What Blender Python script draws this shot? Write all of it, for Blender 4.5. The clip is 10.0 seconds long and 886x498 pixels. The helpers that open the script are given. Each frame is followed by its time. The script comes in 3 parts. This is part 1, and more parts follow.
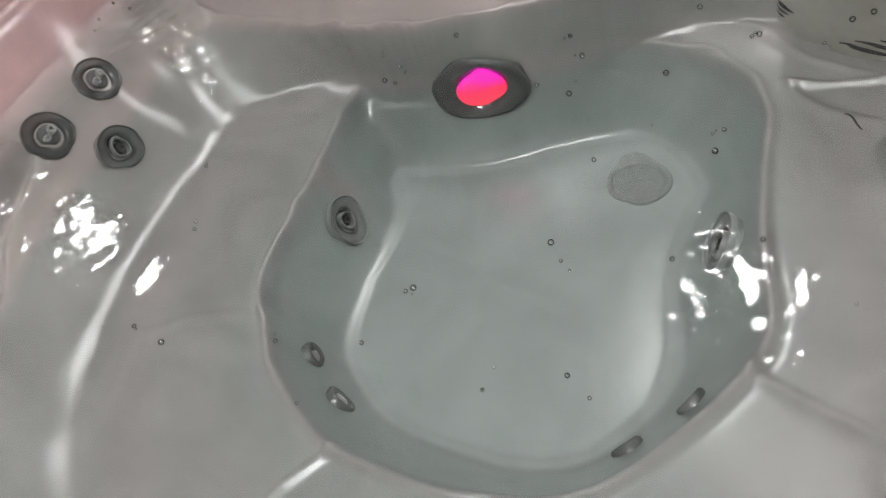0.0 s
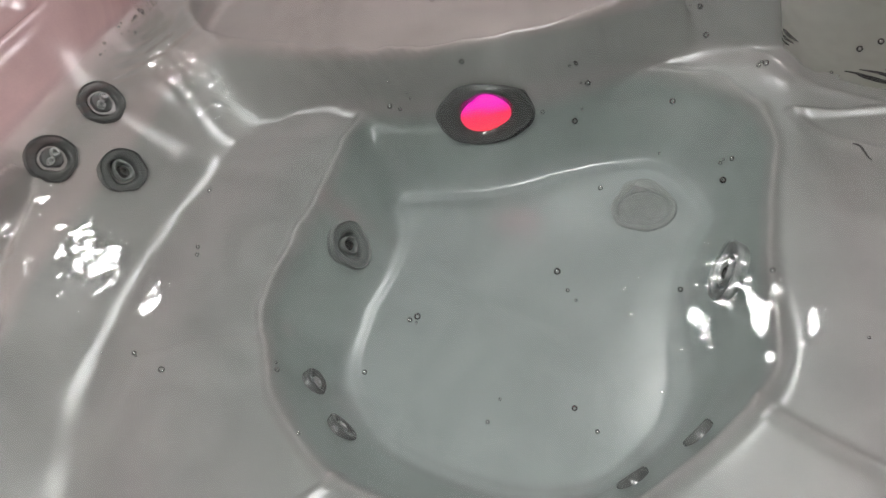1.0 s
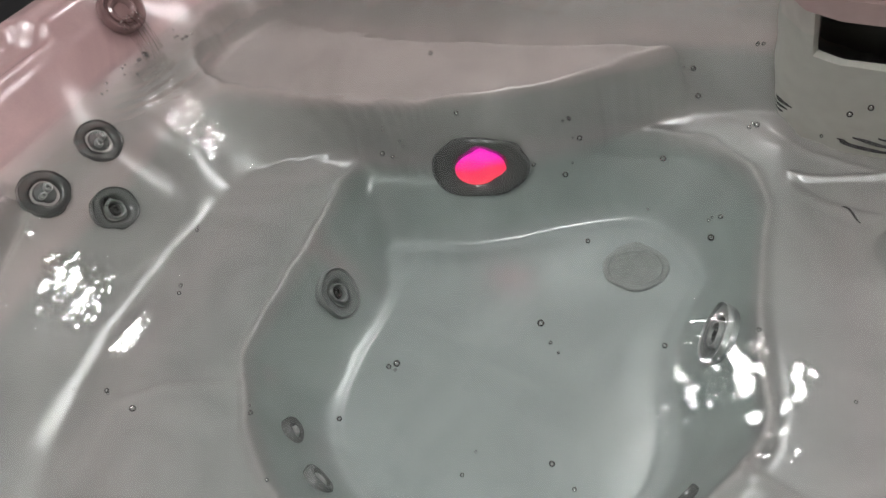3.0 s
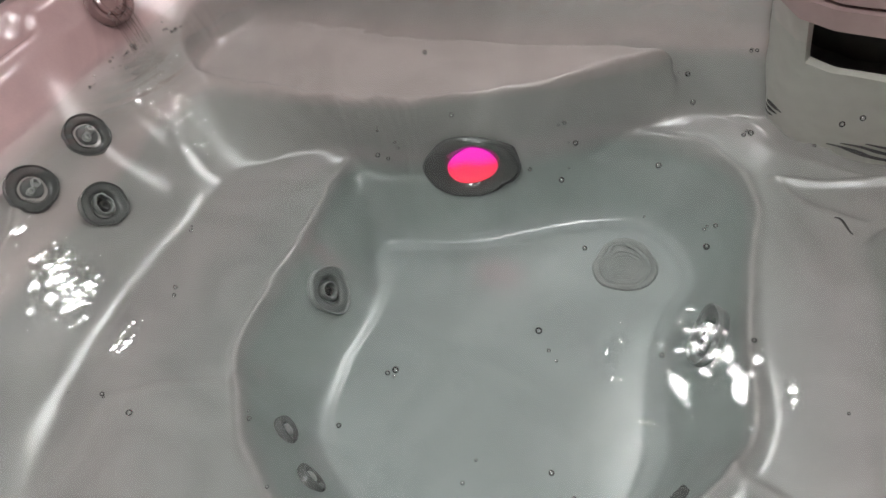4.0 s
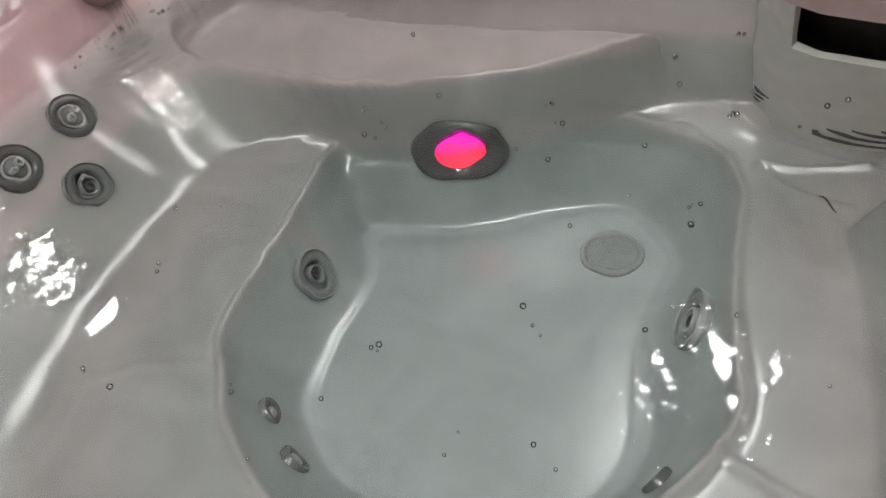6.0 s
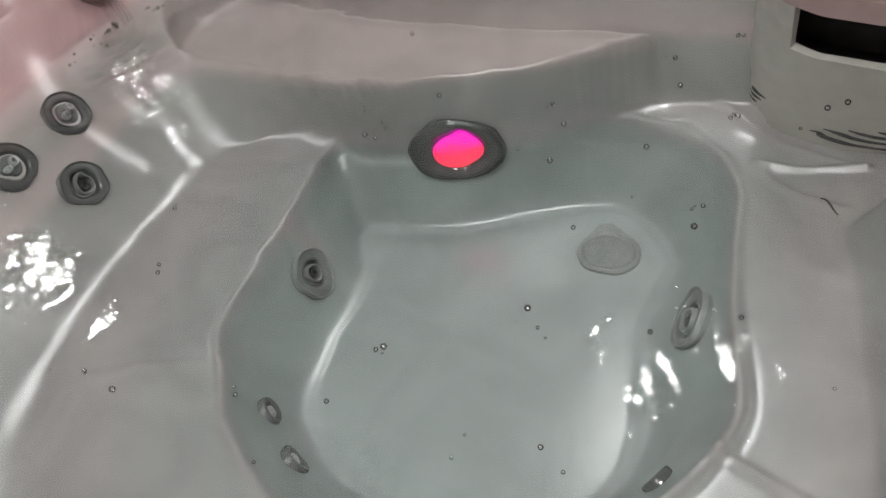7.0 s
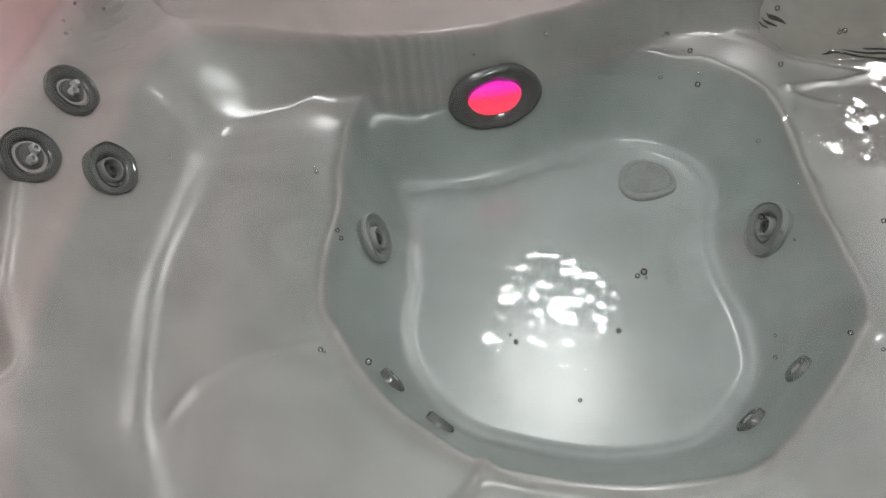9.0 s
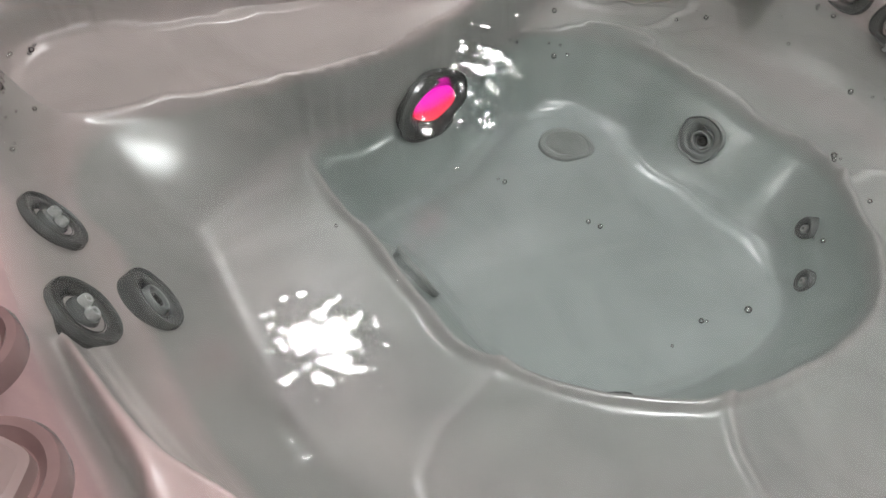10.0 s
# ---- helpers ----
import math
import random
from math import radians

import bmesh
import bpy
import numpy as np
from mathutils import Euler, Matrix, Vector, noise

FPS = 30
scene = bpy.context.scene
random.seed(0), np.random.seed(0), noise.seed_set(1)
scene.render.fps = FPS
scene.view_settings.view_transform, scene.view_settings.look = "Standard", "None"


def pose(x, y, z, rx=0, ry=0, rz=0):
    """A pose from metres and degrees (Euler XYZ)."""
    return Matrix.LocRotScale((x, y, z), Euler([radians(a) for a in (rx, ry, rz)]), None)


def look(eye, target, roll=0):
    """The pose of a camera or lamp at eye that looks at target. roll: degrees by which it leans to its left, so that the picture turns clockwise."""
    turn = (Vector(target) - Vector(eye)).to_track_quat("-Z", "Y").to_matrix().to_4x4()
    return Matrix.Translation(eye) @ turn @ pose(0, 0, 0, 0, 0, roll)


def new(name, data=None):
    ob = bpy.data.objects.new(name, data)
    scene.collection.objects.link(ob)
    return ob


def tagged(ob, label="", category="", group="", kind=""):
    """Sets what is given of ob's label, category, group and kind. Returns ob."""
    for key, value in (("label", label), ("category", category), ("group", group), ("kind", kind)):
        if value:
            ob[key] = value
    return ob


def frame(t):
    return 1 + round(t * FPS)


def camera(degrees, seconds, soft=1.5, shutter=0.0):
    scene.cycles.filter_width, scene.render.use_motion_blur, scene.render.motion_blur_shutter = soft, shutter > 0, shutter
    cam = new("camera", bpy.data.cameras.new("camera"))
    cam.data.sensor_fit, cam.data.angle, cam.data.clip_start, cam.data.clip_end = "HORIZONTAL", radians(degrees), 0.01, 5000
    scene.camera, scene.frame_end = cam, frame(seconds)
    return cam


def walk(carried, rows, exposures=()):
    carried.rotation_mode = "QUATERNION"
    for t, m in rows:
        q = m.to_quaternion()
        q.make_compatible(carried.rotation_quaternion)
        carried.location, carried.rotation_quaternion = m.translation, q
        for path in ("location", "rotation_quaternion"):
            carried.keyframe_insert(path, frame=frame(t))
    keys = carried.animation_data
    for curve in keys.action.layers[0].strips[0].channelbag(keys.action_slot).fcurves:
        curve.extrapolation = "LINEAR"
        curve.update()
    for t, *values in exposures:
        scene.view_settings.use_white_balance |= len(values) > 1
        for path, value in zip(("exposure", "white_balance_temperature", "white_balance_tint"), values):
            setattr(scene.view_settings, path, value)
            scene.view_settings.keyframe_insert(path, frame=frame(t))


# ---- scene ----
cam = camera(60.1, 10.0)
PATH = [
    (0, (0.712, 0.486, 1.403), (-0.233, 1.439, -0.08), -23.9),
    (0.5, (0.685, 0.459, 1.402), (-0.251, 1.482, -0.039), -21.6),
    (1, (0.702, 0.494, 1.402), (-0.255, 1.489, -0.045), -22.9),
    (1.5, (0.711, 0.49, 1.391), (-0.261, 1.511, -0.028), -22.0),
    (2, (0.695, 0.472, 1.382), (-0.273, 1.558, 0.01), -20.0),
    (2.5, (0.712, 0.478, 1.387), (-0.26, 1.586, 0.034), -18.9),
    (3, (0.714, 0.498, 1.381), (-0.27, 1.604, 0.036), -19.0),
    (4.5, (0.687, 0.503, 1.413), (-0.229, 1.606, 0.018), -17.1),
    (5, (0.704, 0.495, 1.397), (-0.222, 1.6, 0.011), -17.4),
    (5.5, (0.709, 0.49, 1.38), (-0.217, 1.601, -0.002), -16.9),
    (7, (0.686, 0.486, 1.392), (-0.196, 1.604, -0.013), -15.7),
    (7.5, (0.699, 0.484, 1.387), (-0.183, 1.611, -0.011), -15.8),
    (8, (0.702, 0.504, 1.399), (-0.167, 1.62, -0.016), -16.3),
    (8.3, (0.681, 0.447, 1.394), (-0.138, 1.588, -0.029), -15.3),
    (8.5, (0.629, 0.408, 1.405), (-0.138, 1.56, -0.039), -14.7),
    (8.8, (0.429, 0.357, 1.436), (-0.115, 1.529, -0.091), -11.2),
    (9, (0.221, 0.302, 1.424), (-0.15, 1.541, -0.101), -7.2),
    (9.2, (0.015, 0.287, 1.426), (-0.199, 1.545, -0.114), -4.9),
    (9.4, (-0.146, 0.265, 1.396), (-0.202, 1.568, -0.12), -3.6),
    (9.5, (-0.205, 0.288, 1.391), (-0.183, 1.58, -0.135), -2.7),
    (9.7, (-0.35, 0.325, 1.343), (-0.057, 1.607, -0.165), 0.5),
    (10, (-0.516, 0.39, 1.345), (0.135, 1.601, -0.108), 4.4),
]
walk(cam, [(t, look(eye, target, roll)) for t, eye, target, roll in PATH], [(0, -0.09), (8.4, -0.04), (9.5, -0.10), (10, 0.04)])

# ---- world and light ----
world = bpy.data.worlds.new("world")
world.use_nodes = True
scene.world = world
world.node_tree.nodes["Background"].inputs[0].default_value = (0.9, 0.95, 1.0, 1)
world.node_tree.nodes["Background"].inputs[1].default_value = 0.06
LAMP_POWER = 322.0
WATER_Z = 0.745


# ---- materials ----
def material(name):
    m = bpy.data.materials.new(name)
    m.use_nodes = True
    nt = m.node_tree
    return m, nt, nt.nodes["Principled BSDF"]


def node(nt, kind, **inputs):
    n = nt.nodes.new(kind)
    for key, value in inputs.items():
        n.inputs[key.replace("_", " ")].default_value = value
    return n


def coords(nt, scale=(1, 1, 1)):
    tc = nt.nodes.new("ShaderNodeTexCoord")
    mp = nt.nodes.new("ShaderNodeMapping")
    mp.inputs["Scale"].default_value = scale
    nt.links.new(tc.outputs["Object"], mp.inputs["Vector"])
    return mp.outputs["Vector"]


def ramp(nt, fac, stops):
    r = nt.nodes.new("ShaderNodeValToRGB")
    els = r.color_ramp.elements
    while len(els) < len(stops):
        els.new(0.5)
    for el, (pos, col) in zip(els, stops):
        el.position, el.color = pos, (*col, 1)
    nt.links.new(fac, r.inputs["Fac"])
    return r.outputs["Color"]


def simple(name, dark, light, rough, metal=0.0, scale=20.0, bump=0.0, coat=0.0, rough_var=0.08):
    """Grain between two tones, with uneven gloss and fine relief."""
    m, nt, p = material(name)
    v = coords(nt)
    n1 = node(nt, "ShaderNodeTexNoise", Scale=scale, Detail=6.0)
    nt.links.new(v, n1.inputs["Vector"])
    nt.links.new(ramp(nt, n1.outputs["Fac"], [(0.3, dark), (0.7, light)]), p.inputs["Base Color"])
    n2 = node(nt, "ShaderNodeTexNoise", Scale=scale * 0.25, Detail=3.0)
    nt.links.new(v, n2.inputs["Vector"])
    mr = node(nt, "ShaderNodeMapRange", To_Min=max(0.0, rough - rough_var), To_Max=min(1.0, rough + rough_var))
    nt.links.new(n2.outputs["Fac"], mr.inputs["Value"])
    nt.links.new(mr.outputs["Result"], p.inputs["Roughness"])
    p.inputs["Metallic"].default_value = metal
    p.inputs["Coat Weight"].default_value = coat
    if bump:
        b = node(nt, "ShaderNodeBump", Strength=bump, Distance=0.002)
        nt.links.new(n1.outputs["Fac"], b.inputs["Height"])
        nt.links.new(b.outputs["Normal"], p.inputs["Normal"])
    return m


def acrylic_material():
    """Pearl acrylic: rose at the rim, cloudy, flecked, with a hard gloss. Grey-green in the basin puts water tint and
    wall shade into the colour.
    """
    m, nt, p = material("pearl_acrylic")
    v = coords(nt)
    big = node(nt, "ShaderNodeTexNoise", Scale=4.5, Detail=5.0, Roughness=0.6, Distortion=1.2)
    fine = node(nt, "ShaderNodeTexNoise", Scale=240.0, Detail=2.0)
    for n in (big, fine):
        nt.links.new(v, n.inputs["Vector"])
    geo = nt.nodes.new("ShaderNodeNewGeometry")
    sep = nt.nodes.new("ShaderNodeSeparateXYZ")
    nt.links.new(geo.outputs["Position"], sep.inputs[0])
    # Colour by height paints in the water's tint and the shade of steep walls.
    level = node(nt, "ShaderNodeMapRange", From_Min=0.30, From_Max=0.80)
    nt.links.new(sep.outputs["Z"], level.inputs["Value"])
    # The paler rose stop at 0.635 stands for the shallow, brightly lit shelf.
    depth_tint = ramp(nt, level.outputs["Result"], [(0.0, (0.305, 0.335, 0.330)), (0.10, (0.262, 0.296, 0.284)), (0.27, (0.250, 0.280, 0.266)), (0.36, (0.312, 0.290, 0.284)), (0.42, (0.284, 0.277, 0.266)),
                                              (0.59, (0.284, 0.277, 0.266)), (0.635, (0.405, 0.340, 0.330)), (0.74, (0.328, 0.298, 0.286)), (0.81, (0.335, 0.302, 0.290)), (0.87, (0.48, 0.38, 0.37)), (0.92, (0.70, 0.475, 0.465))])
    cloud = ramp(nt, big.outputs["Fac"], [(0.3, (0.74, 0.74, 0.74)), (0.7, (0.98, 0.98, 0.98))])
    fleck = ramp(nt, fine.outputs["Fac"], [(0.35, (0.975, 0.975, 0.975)), (0.65, (1.0, 1.0, 1.0))])
    last = depth_tint
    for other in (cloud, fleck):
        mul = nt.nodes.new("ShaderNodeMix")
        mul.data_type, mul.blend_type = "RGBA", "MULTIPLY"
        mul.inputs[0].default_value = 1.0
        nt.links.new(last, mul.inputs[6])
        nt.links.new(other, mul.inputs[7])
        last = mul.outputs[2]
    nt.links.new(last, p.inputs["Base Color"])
    p.inputs["Roughness"].default_value = 0.34
    p.inputs["Specular IOR Level"].default_value = 0.2
    p.inputs["Coat Weight"].default_value = 1.0
    p.inputs["Coat IOR"].default_value = 1.7
    p.inputs["Coat Roughness"].default_value = 0.21
    return m


def water_material():
    m, nt, p = material("water")
    nt.nodes.remove(p)
    out = nt.nodes["Material Output"]
    v = coords(nt)
    wave = node(nt, "ShaderNodeTexNoise", Scale=15.0, Detail=0.5)
    fine = node(nt, "ShaderNodeTexNoise", Scale=52.0, Detail=1.5)
    for n in (wave, fine):
        nt.links.new(v, n.inputs["Vector"])
    soft = node(nt, "ShaderNodeBump", Strength=1.0, Distance=0.0008)
    hard = node(nt, "ShaderNodeBump", Strength=1.0, Distance=0.034)
    nt.links.new(fine.outputs["Fac"], soft.inputs["Height"])
    nt.links.new(wave.outputs["Fac"], hard.inputs["Height"])
    refr = node(nt, "ShaderNodeBsdfRefraction", Color=(0.92, 0.96, 0.95, 1), Roughness=0.0, IOR=1.015)
    glos = node(nt, "ShaderNodeBsdfGlossy", Color=(1, 1, 1, 1), Roughness=0.015)
    fres = node(nt, "ShaderNodeFresnel", IOR=1.33)
    nt.links.new(hard.outputs["Normal"], refr.inputs["Normal"])
    nt.links.new(soft.outputs["Normal"], glos.inputs["Normal"])
    nt.links.new(soft.outputs["Normal"], fres.inputs["Normal"])
    mix = nt.nodes.new("ShaderNodeMixShader")
    nt.links.new(fres.outputs[0], mix.inputs[0])
    nt.links.new(refr.outputs[0], mix.inputs[1])
    nt.links.new(glos.outputs[0], mix.inputs[2])
    nt.links.new(mix.outputs[0], out.inputs["Surface"])
    return m


def clear_material(name, tint, rim=1.4):
    """Thin clear film: see-through, with gloss at its edges."""
    m, nt, p = material(name)
    nt.nodes.remove(p)
    out = nt.nodes["Material Output"]
    tr = node(nt, "ShaderNodeBsdfTransparent", Color=(*tint, 1))
    gl = node(nt, "ShaderNodeBsdfGlossy", Color=(1, 1, 1, 1), Roughness=0.02)
    fr = node(nt, "ShaderNodeFresnel", IOR=rim)
    mix = nt.nodes.new("ShaderNodeMixShader")
    nt.links.new(fr.outputs[0], mix.inputs[0])
    nt.links.new(tr.outputs[0], mix.inputs[1])
    nt.links.new(gl.outputs[0], mix.inputs[2])
    nt.links.new(mix.outputs[0], out.inputs["Surface"])
    return m


def glow_material(name, stops, strength, axis="Y", span=0.055):
    m, nt, p = material(name)
    tc = nt.nodes.new("ShaderNodeTexCoord")
    sep = nt.nodes.new("ShaderNodeSeparateXYZ")
    nt.links.new(tc.outputs["Object"], sep.inputs[0])
    mr = node(nt, "ShaderNodeMapRange", From_Min=-span, From_Max=span)
    nt.links.new(sep.outputs[axis], mr.inputs["Value"])
    col = ramp(nt, mr.outputs["Result"], stops)
    nt.links.new(col, p.inputs["Emission Color"])
    p.inputs["Emission Strength"].default_value = strength
    p.inputs["Base Color"].default_value = (0.08, 0.02, 0.03, 1)
    p.inputs["Roughness"].default_value = 0.15
    return m


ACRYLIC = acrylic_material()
WATER = water_material()
GREY_PLASTIC = simple("grey_plastic", (0.075, 0.078, 0.075), (0.10, 0.103, 0.10), 0.2, scale=60, bump=0.15, coat=0.8)
MID_PLASTIC = simple("mid_grey_plastic", (0.125, 0.135, 0.13), (0.155, 0.165, 0.16), 0.3, scale=60, bump=0.15, coat=0.3)
DARK_PLASTIC = simple("dark_plastic", (0.045, 0.045, 0.043), (0.065, 0.065, 0.062), 0.2, scale=60, bump=0.15, coat=0.8)
PALE_PLASTIC = simple("pale_grey_plastic", (0.27, 0.27, 0.26), (0.33, 0.33, 0.32), 0.3, scale=60, bump=0.1)
DRAIN_PLASTIC = simple("drain_plastic", (0.165, 0.175, 0.168), (0.21, 0.22, 0.212), 0.35, scale=80, bump=0.2)
FILTER_GREY = simple("filter_grey", (0.55, 0.53, 0.48), (0.62, 0.60, 0.545), 0.38, scale=30, bump=0.1)
CAP_ROSE = simple("cap_rose", (0.40, 0.30, 0.28), (0.46, 0.35, 0.33), 0.3, scale=25, bump=0.1)
SPOUT_ROSE = simple("spout_rose", (0.27, 0.17, 0.165), (0.36, 0.235, 0.225), 0.14, scale=25, bump=0.1, coat=0.6)
HOLLOW_SHADE = simple("black_hollow_shade", (0.040, 0.038, 0.034), (0.06, 0.056, 0.05), 0.5, scale=30)
CABINET = simple("cabinet_board", (0.035, 0.03, 0.027), (0.06, 0.05, 0.045), 0.55, scale=12, bump=0.4)
FLOOR = simple("dark_floor", (0.012, 0.012, 0.013), (0.022, 0.022, 0.024), 0.55, scale=6, bump=0.2)
WALL = simple("room_paint", (0.56, 0.55, 0.54), (0.62, 0.61, 0.60), 0.75, scale=8, bump=0.1)
CEILING = simple("ceiling_paint", (0.66, 0.65, 0.64), (0.72, 0.71, 0.70), 0.8, scale=8, bump=0.1)
STRAND = simple("strand", (0.01, 0.009, 0.008), (0.02, 0.018, 0.015), 0.5, scale=200)
FILM = clear_material("bubble_film", (0.975, 0.98, 0.98), 1.8)
STREAM = clear_material("stream_film", (0.965, 0.965, 0.96), 1.22)
LED = glow_material("led_lens", [(0.0, (1.0, 0.07, 0.10)), (0.5, (1.0, 0.035, 0.11)), (0.8, (1.0, 0.02, 0.55))], 1.1)


def panel_material(name, power):
    m, nt, p = material(name)
    p.inputs["Emission Color"].default_value = (1.0, 0.960, 0.962, 1)
    p.inputs["Emission Strength"].default_value = power
    p.inputs["Base Color"].default_value = (0.8, 0.8, 0.8, 1)
    return m


# The first two glows are for the added fill panels.
FILL_OVER = panel_material("fill_panel_over", LAMP_POWER * 0.066)
FILL_SOFT = panel_material("fill_panel_soft", LAMP_POWER * 0.027)
PANEL_KEY = panel_material("light_panel_key", LAMP_POWER * 0.36)
PANEL_DIM = panel_material("light_panel_dim", LAMP_POWER * 0.36)


# ---- building helpers ----
def empty(name, m, **tags):
    ob = new(name)
    ob.matrix_world = m
    ob.empty_display_size = 0.05
    return tagged(ob, **tags)


def finish(bm, name, mat, smooth=True):
    me = bpy.data.meshes.new(name)
    bmesh.ops.recalc_face_normals(bm, faces=bm.faces)
    bm.to_mesh(me)
    bm.free()
    me.materials.append(mat)
    if smooth:
        me.polygons.foreach_set("use_smooth", [True] * len(me.polygons))
        me.set_sharp_from_angle(angle=radians(40))
    return me


def part(name, bm, mat, parent, label="", m=None, smooth=True):
    ob = new(name, finish(bm, name, mat, smooth))
    ob.parent = parent
    if m is not None:
        ob.matrix_basis = m
    if label:
        ob["label"] = label
    return ob


def lathe(bm, profile, seg=40, wobble=0.0):
    """A turned body round z from (radius, height) rows; radius 0 closes it."""
    rings = []
    for r, z in profile:
        if r < 1e-6:
            rings.append([bm.verts.new((0, 0, z))])
        else:
            rings.append([bm.verts.new((r * (1 + wobble * math.sin(5 * a + 1)) * math.cos(a), r * math.sin(a), z))
                          for a in (2 * math.pi * k / seg for k in range(seg))])
    for a, b in zip(rings, rings[1:]):
        for k in range(seg):
            n = (k + 1) % seg
            if len(a) == 1 and len(b) > 1:
                bm.faces.new((a[0], b[k], b[n]))
            elif len(b) == 1 and len(a) > 1:
                bm.faces.new((a[k], a[n], b[0]))
            elif len(a) > 1:
                bm.faces.new((a[k], a[n], b[n], b[k]))
    return bm


def box(bm, x0, y0, z0, x1, y1, z1, bevel=0.0):
    g = bmesh.ops.create_cube(bm, size=1.0, matrix=pose((x0 + x1) / 2, (y0 + y1) / 2, (z0 + z1) / 2) @ Matrix.Diagonal((x1 - x0, y1 - y0, z1 - z0, 1)))
    if bevel:
        es = {e for v in g["verts"] for e in v.link_edges}
        bmesh.ops.bevel(bm, geom=list(es), offset=bevel, segments=3, affect="EDGES", profile=0.5)
    return bm


def tube(bm, pts, radii, seg=8):
    rings = []
    for i, p in enumerate(pts):
        d = (Vector(pts[min(i + 1, len(pts) - 1)]) - Vector(pts[max(i - 1, 0)])).normalized()
        q = d.to_track_quat("Z", "Y").to_matrix()
        rings.append([bm.verts.new(Vector(p) + q @ Vector((radii[i] * math.cos(2 * math.pi * k / seg), radii[i] * math.sin(2 * math.pi * k / seg), 0))) for k in range(seg)])
    for a, b in zip(rings, rings[1:]):
        for k in range(seg):
            bm.faces.new((a[k], a[(k + 1) % seg], b[(k + 1) % seg], b[k]))
    bm.faces.new(rings[0][::-1])
    bm.faces.new(rings[-1])
    return bm


# ---- the tub's plan: closed lines at known heights ----
def closed(points, per=6):
    """A smooth closed line through the points."""
    p = np.array(points, float)
    n = len(p)
    out = []
    for i in range(n):
        a, b, c, d = p[i - 1], p[i], p[(i + 1) % n], p[(i + 2) % n]
        for k in range(per):
            t = k / per
            out.append(0.5 * (2 * b + (c - a) * t + (2 * a - 5 * b + 4 * c - d) * t * t + (3 * b - a - 3 * c + d) * t ** 3))
    return np.array(out)


FLOOR_LINE = closed([(-.162, 1.344), (-.02, 1.390), (.08, 1.440), (.18, 1.506), (.285, 1.540), (.375, 1.515), (.44, 1.44), (.443, 1.36),
                     (.44, 1.29), (.465, 1.18), (.495, 1.085), (.497, 1.01), (.47, .945), (.415, .875), (.30, .832), (.17, .828),
                     (.065, .845), (-.02, .90), (-.067, .97), (-.088, 1.05), (-.096, 1.15), (-.118, 1.25)])
LIP_LINE = closed([(-.234, 1.418), (-.238, 1.295), (-.21, 1.16), (-.195, 1.03), (-.176, .948), (-.137, .896), (-.05, .805), (.05, .748),
                   (.118, .724), (.24, .718), (.35, .733), (.465, .778), (.55, .89), (.612, 1.01), (.622, 1.08), (.59, 1.19), (.56, 1.33),
                   (.549, 1.40), (.527, 1.495), (.47, 1.570), (.37, 1.612), (.24, 1.604), (.11, 1.548), (0, 1.492), (-.12, 1.448)])
CREASE_LINE = closed([(-.452, 1.305), (-.462, 1.2), (-.456, 1.06), (-.441, .93), (-.411, .83), (-.368, .735), (-.335, .672), (-.27, .59), (-.17, .48),
                      (0, .39), (.3, .35), (.6, .42), (.75, .60), (.79, .85), (.785, 1.06), (.765, 1.157), (.735, 1.281), (.70, 1.40),
                      (.77, 1.50), (.80, 1.62), (.77, 1.70), (.60, 1.72), (.50, 1.684), (.443, 1.682), (.36, 1.670), (.29, 1.642), (.22, 1.610), (.11, 1.560), (0, 1.510),
                      (-.12, 1.464), (-.245, 1.432)])
WALL_LINE = closed([(-.73, 1.35), (-.735, 1.2), (-.725, 1.03), (-.70, .86), (-.665, .70), (-.62, .5), (-.42, .25), (0, .14), (.5, .14), (.82, .3),
                    (.92, .6), (.90, .9), (.87, 1.15), (.84, 1.35), (.83, 1.55), (.78, 1.72), (.6, 1.79), (.3, 1.80), (0, 1.78), (-.33, 1.78),
                    (-.56, 1.80), (-.70, 1.73), (-.755, 1.58), (-.74, 1.46)])
SHELF_LINE = closed([(-.62, 1.450), (-.45, 1.434), (-.265, 1.428), (-.09, 1.447), (.035, 1.486), (.145, 1.540), (.245, 1.606), (.328, 1.657), (.345, 1.672), (.25, 1.668), (.05, 1.652),
                     (-.207, 1.645), (-.425, 1.657), (-.553, 1.676), (-.648, 1.636), (-.672, 1.55)])
ARM_LINE = closed([(-.632, .955), (-.572, .795), (-.508, .692), (-.545, .62), (-.57, .54), (-.62, .50), (-.615, .60), (-.588, .73), (-.622, .89)])


def signed(poly, X, Y):
    """Distance to a closed line, negative inside."""
    best = np.full(X.shape, 1e9)
    inside = np.zeros(X.shape, bool)
    for (ax, ay), (bx, by) in zip(poly, np.roll(poly, -1, 0)):
        dx, dy = bx - ax, by - ay
        t = np.clip(((X - ax) * dx + (Y - ay) * dy) / (dx * dx + dy * dy + 1e-12), 0, 1)
        best = np.minimum(best, (X - ax - t * dx) ** 2 + (Y - ay - t * dy) ** 2)
        if ay != by:
            inside ^= ((ay > Y) != (by > Y)) & (X < dx * (Y - ay) / dy + ax)
    d = np.sqrt(best)
    return np.where(inside, -d, d)


def ease(a, b, v):
    t = np.clip((v - a) / (b - a), 0, 1)
    return t * t * (3 - 2 * t)


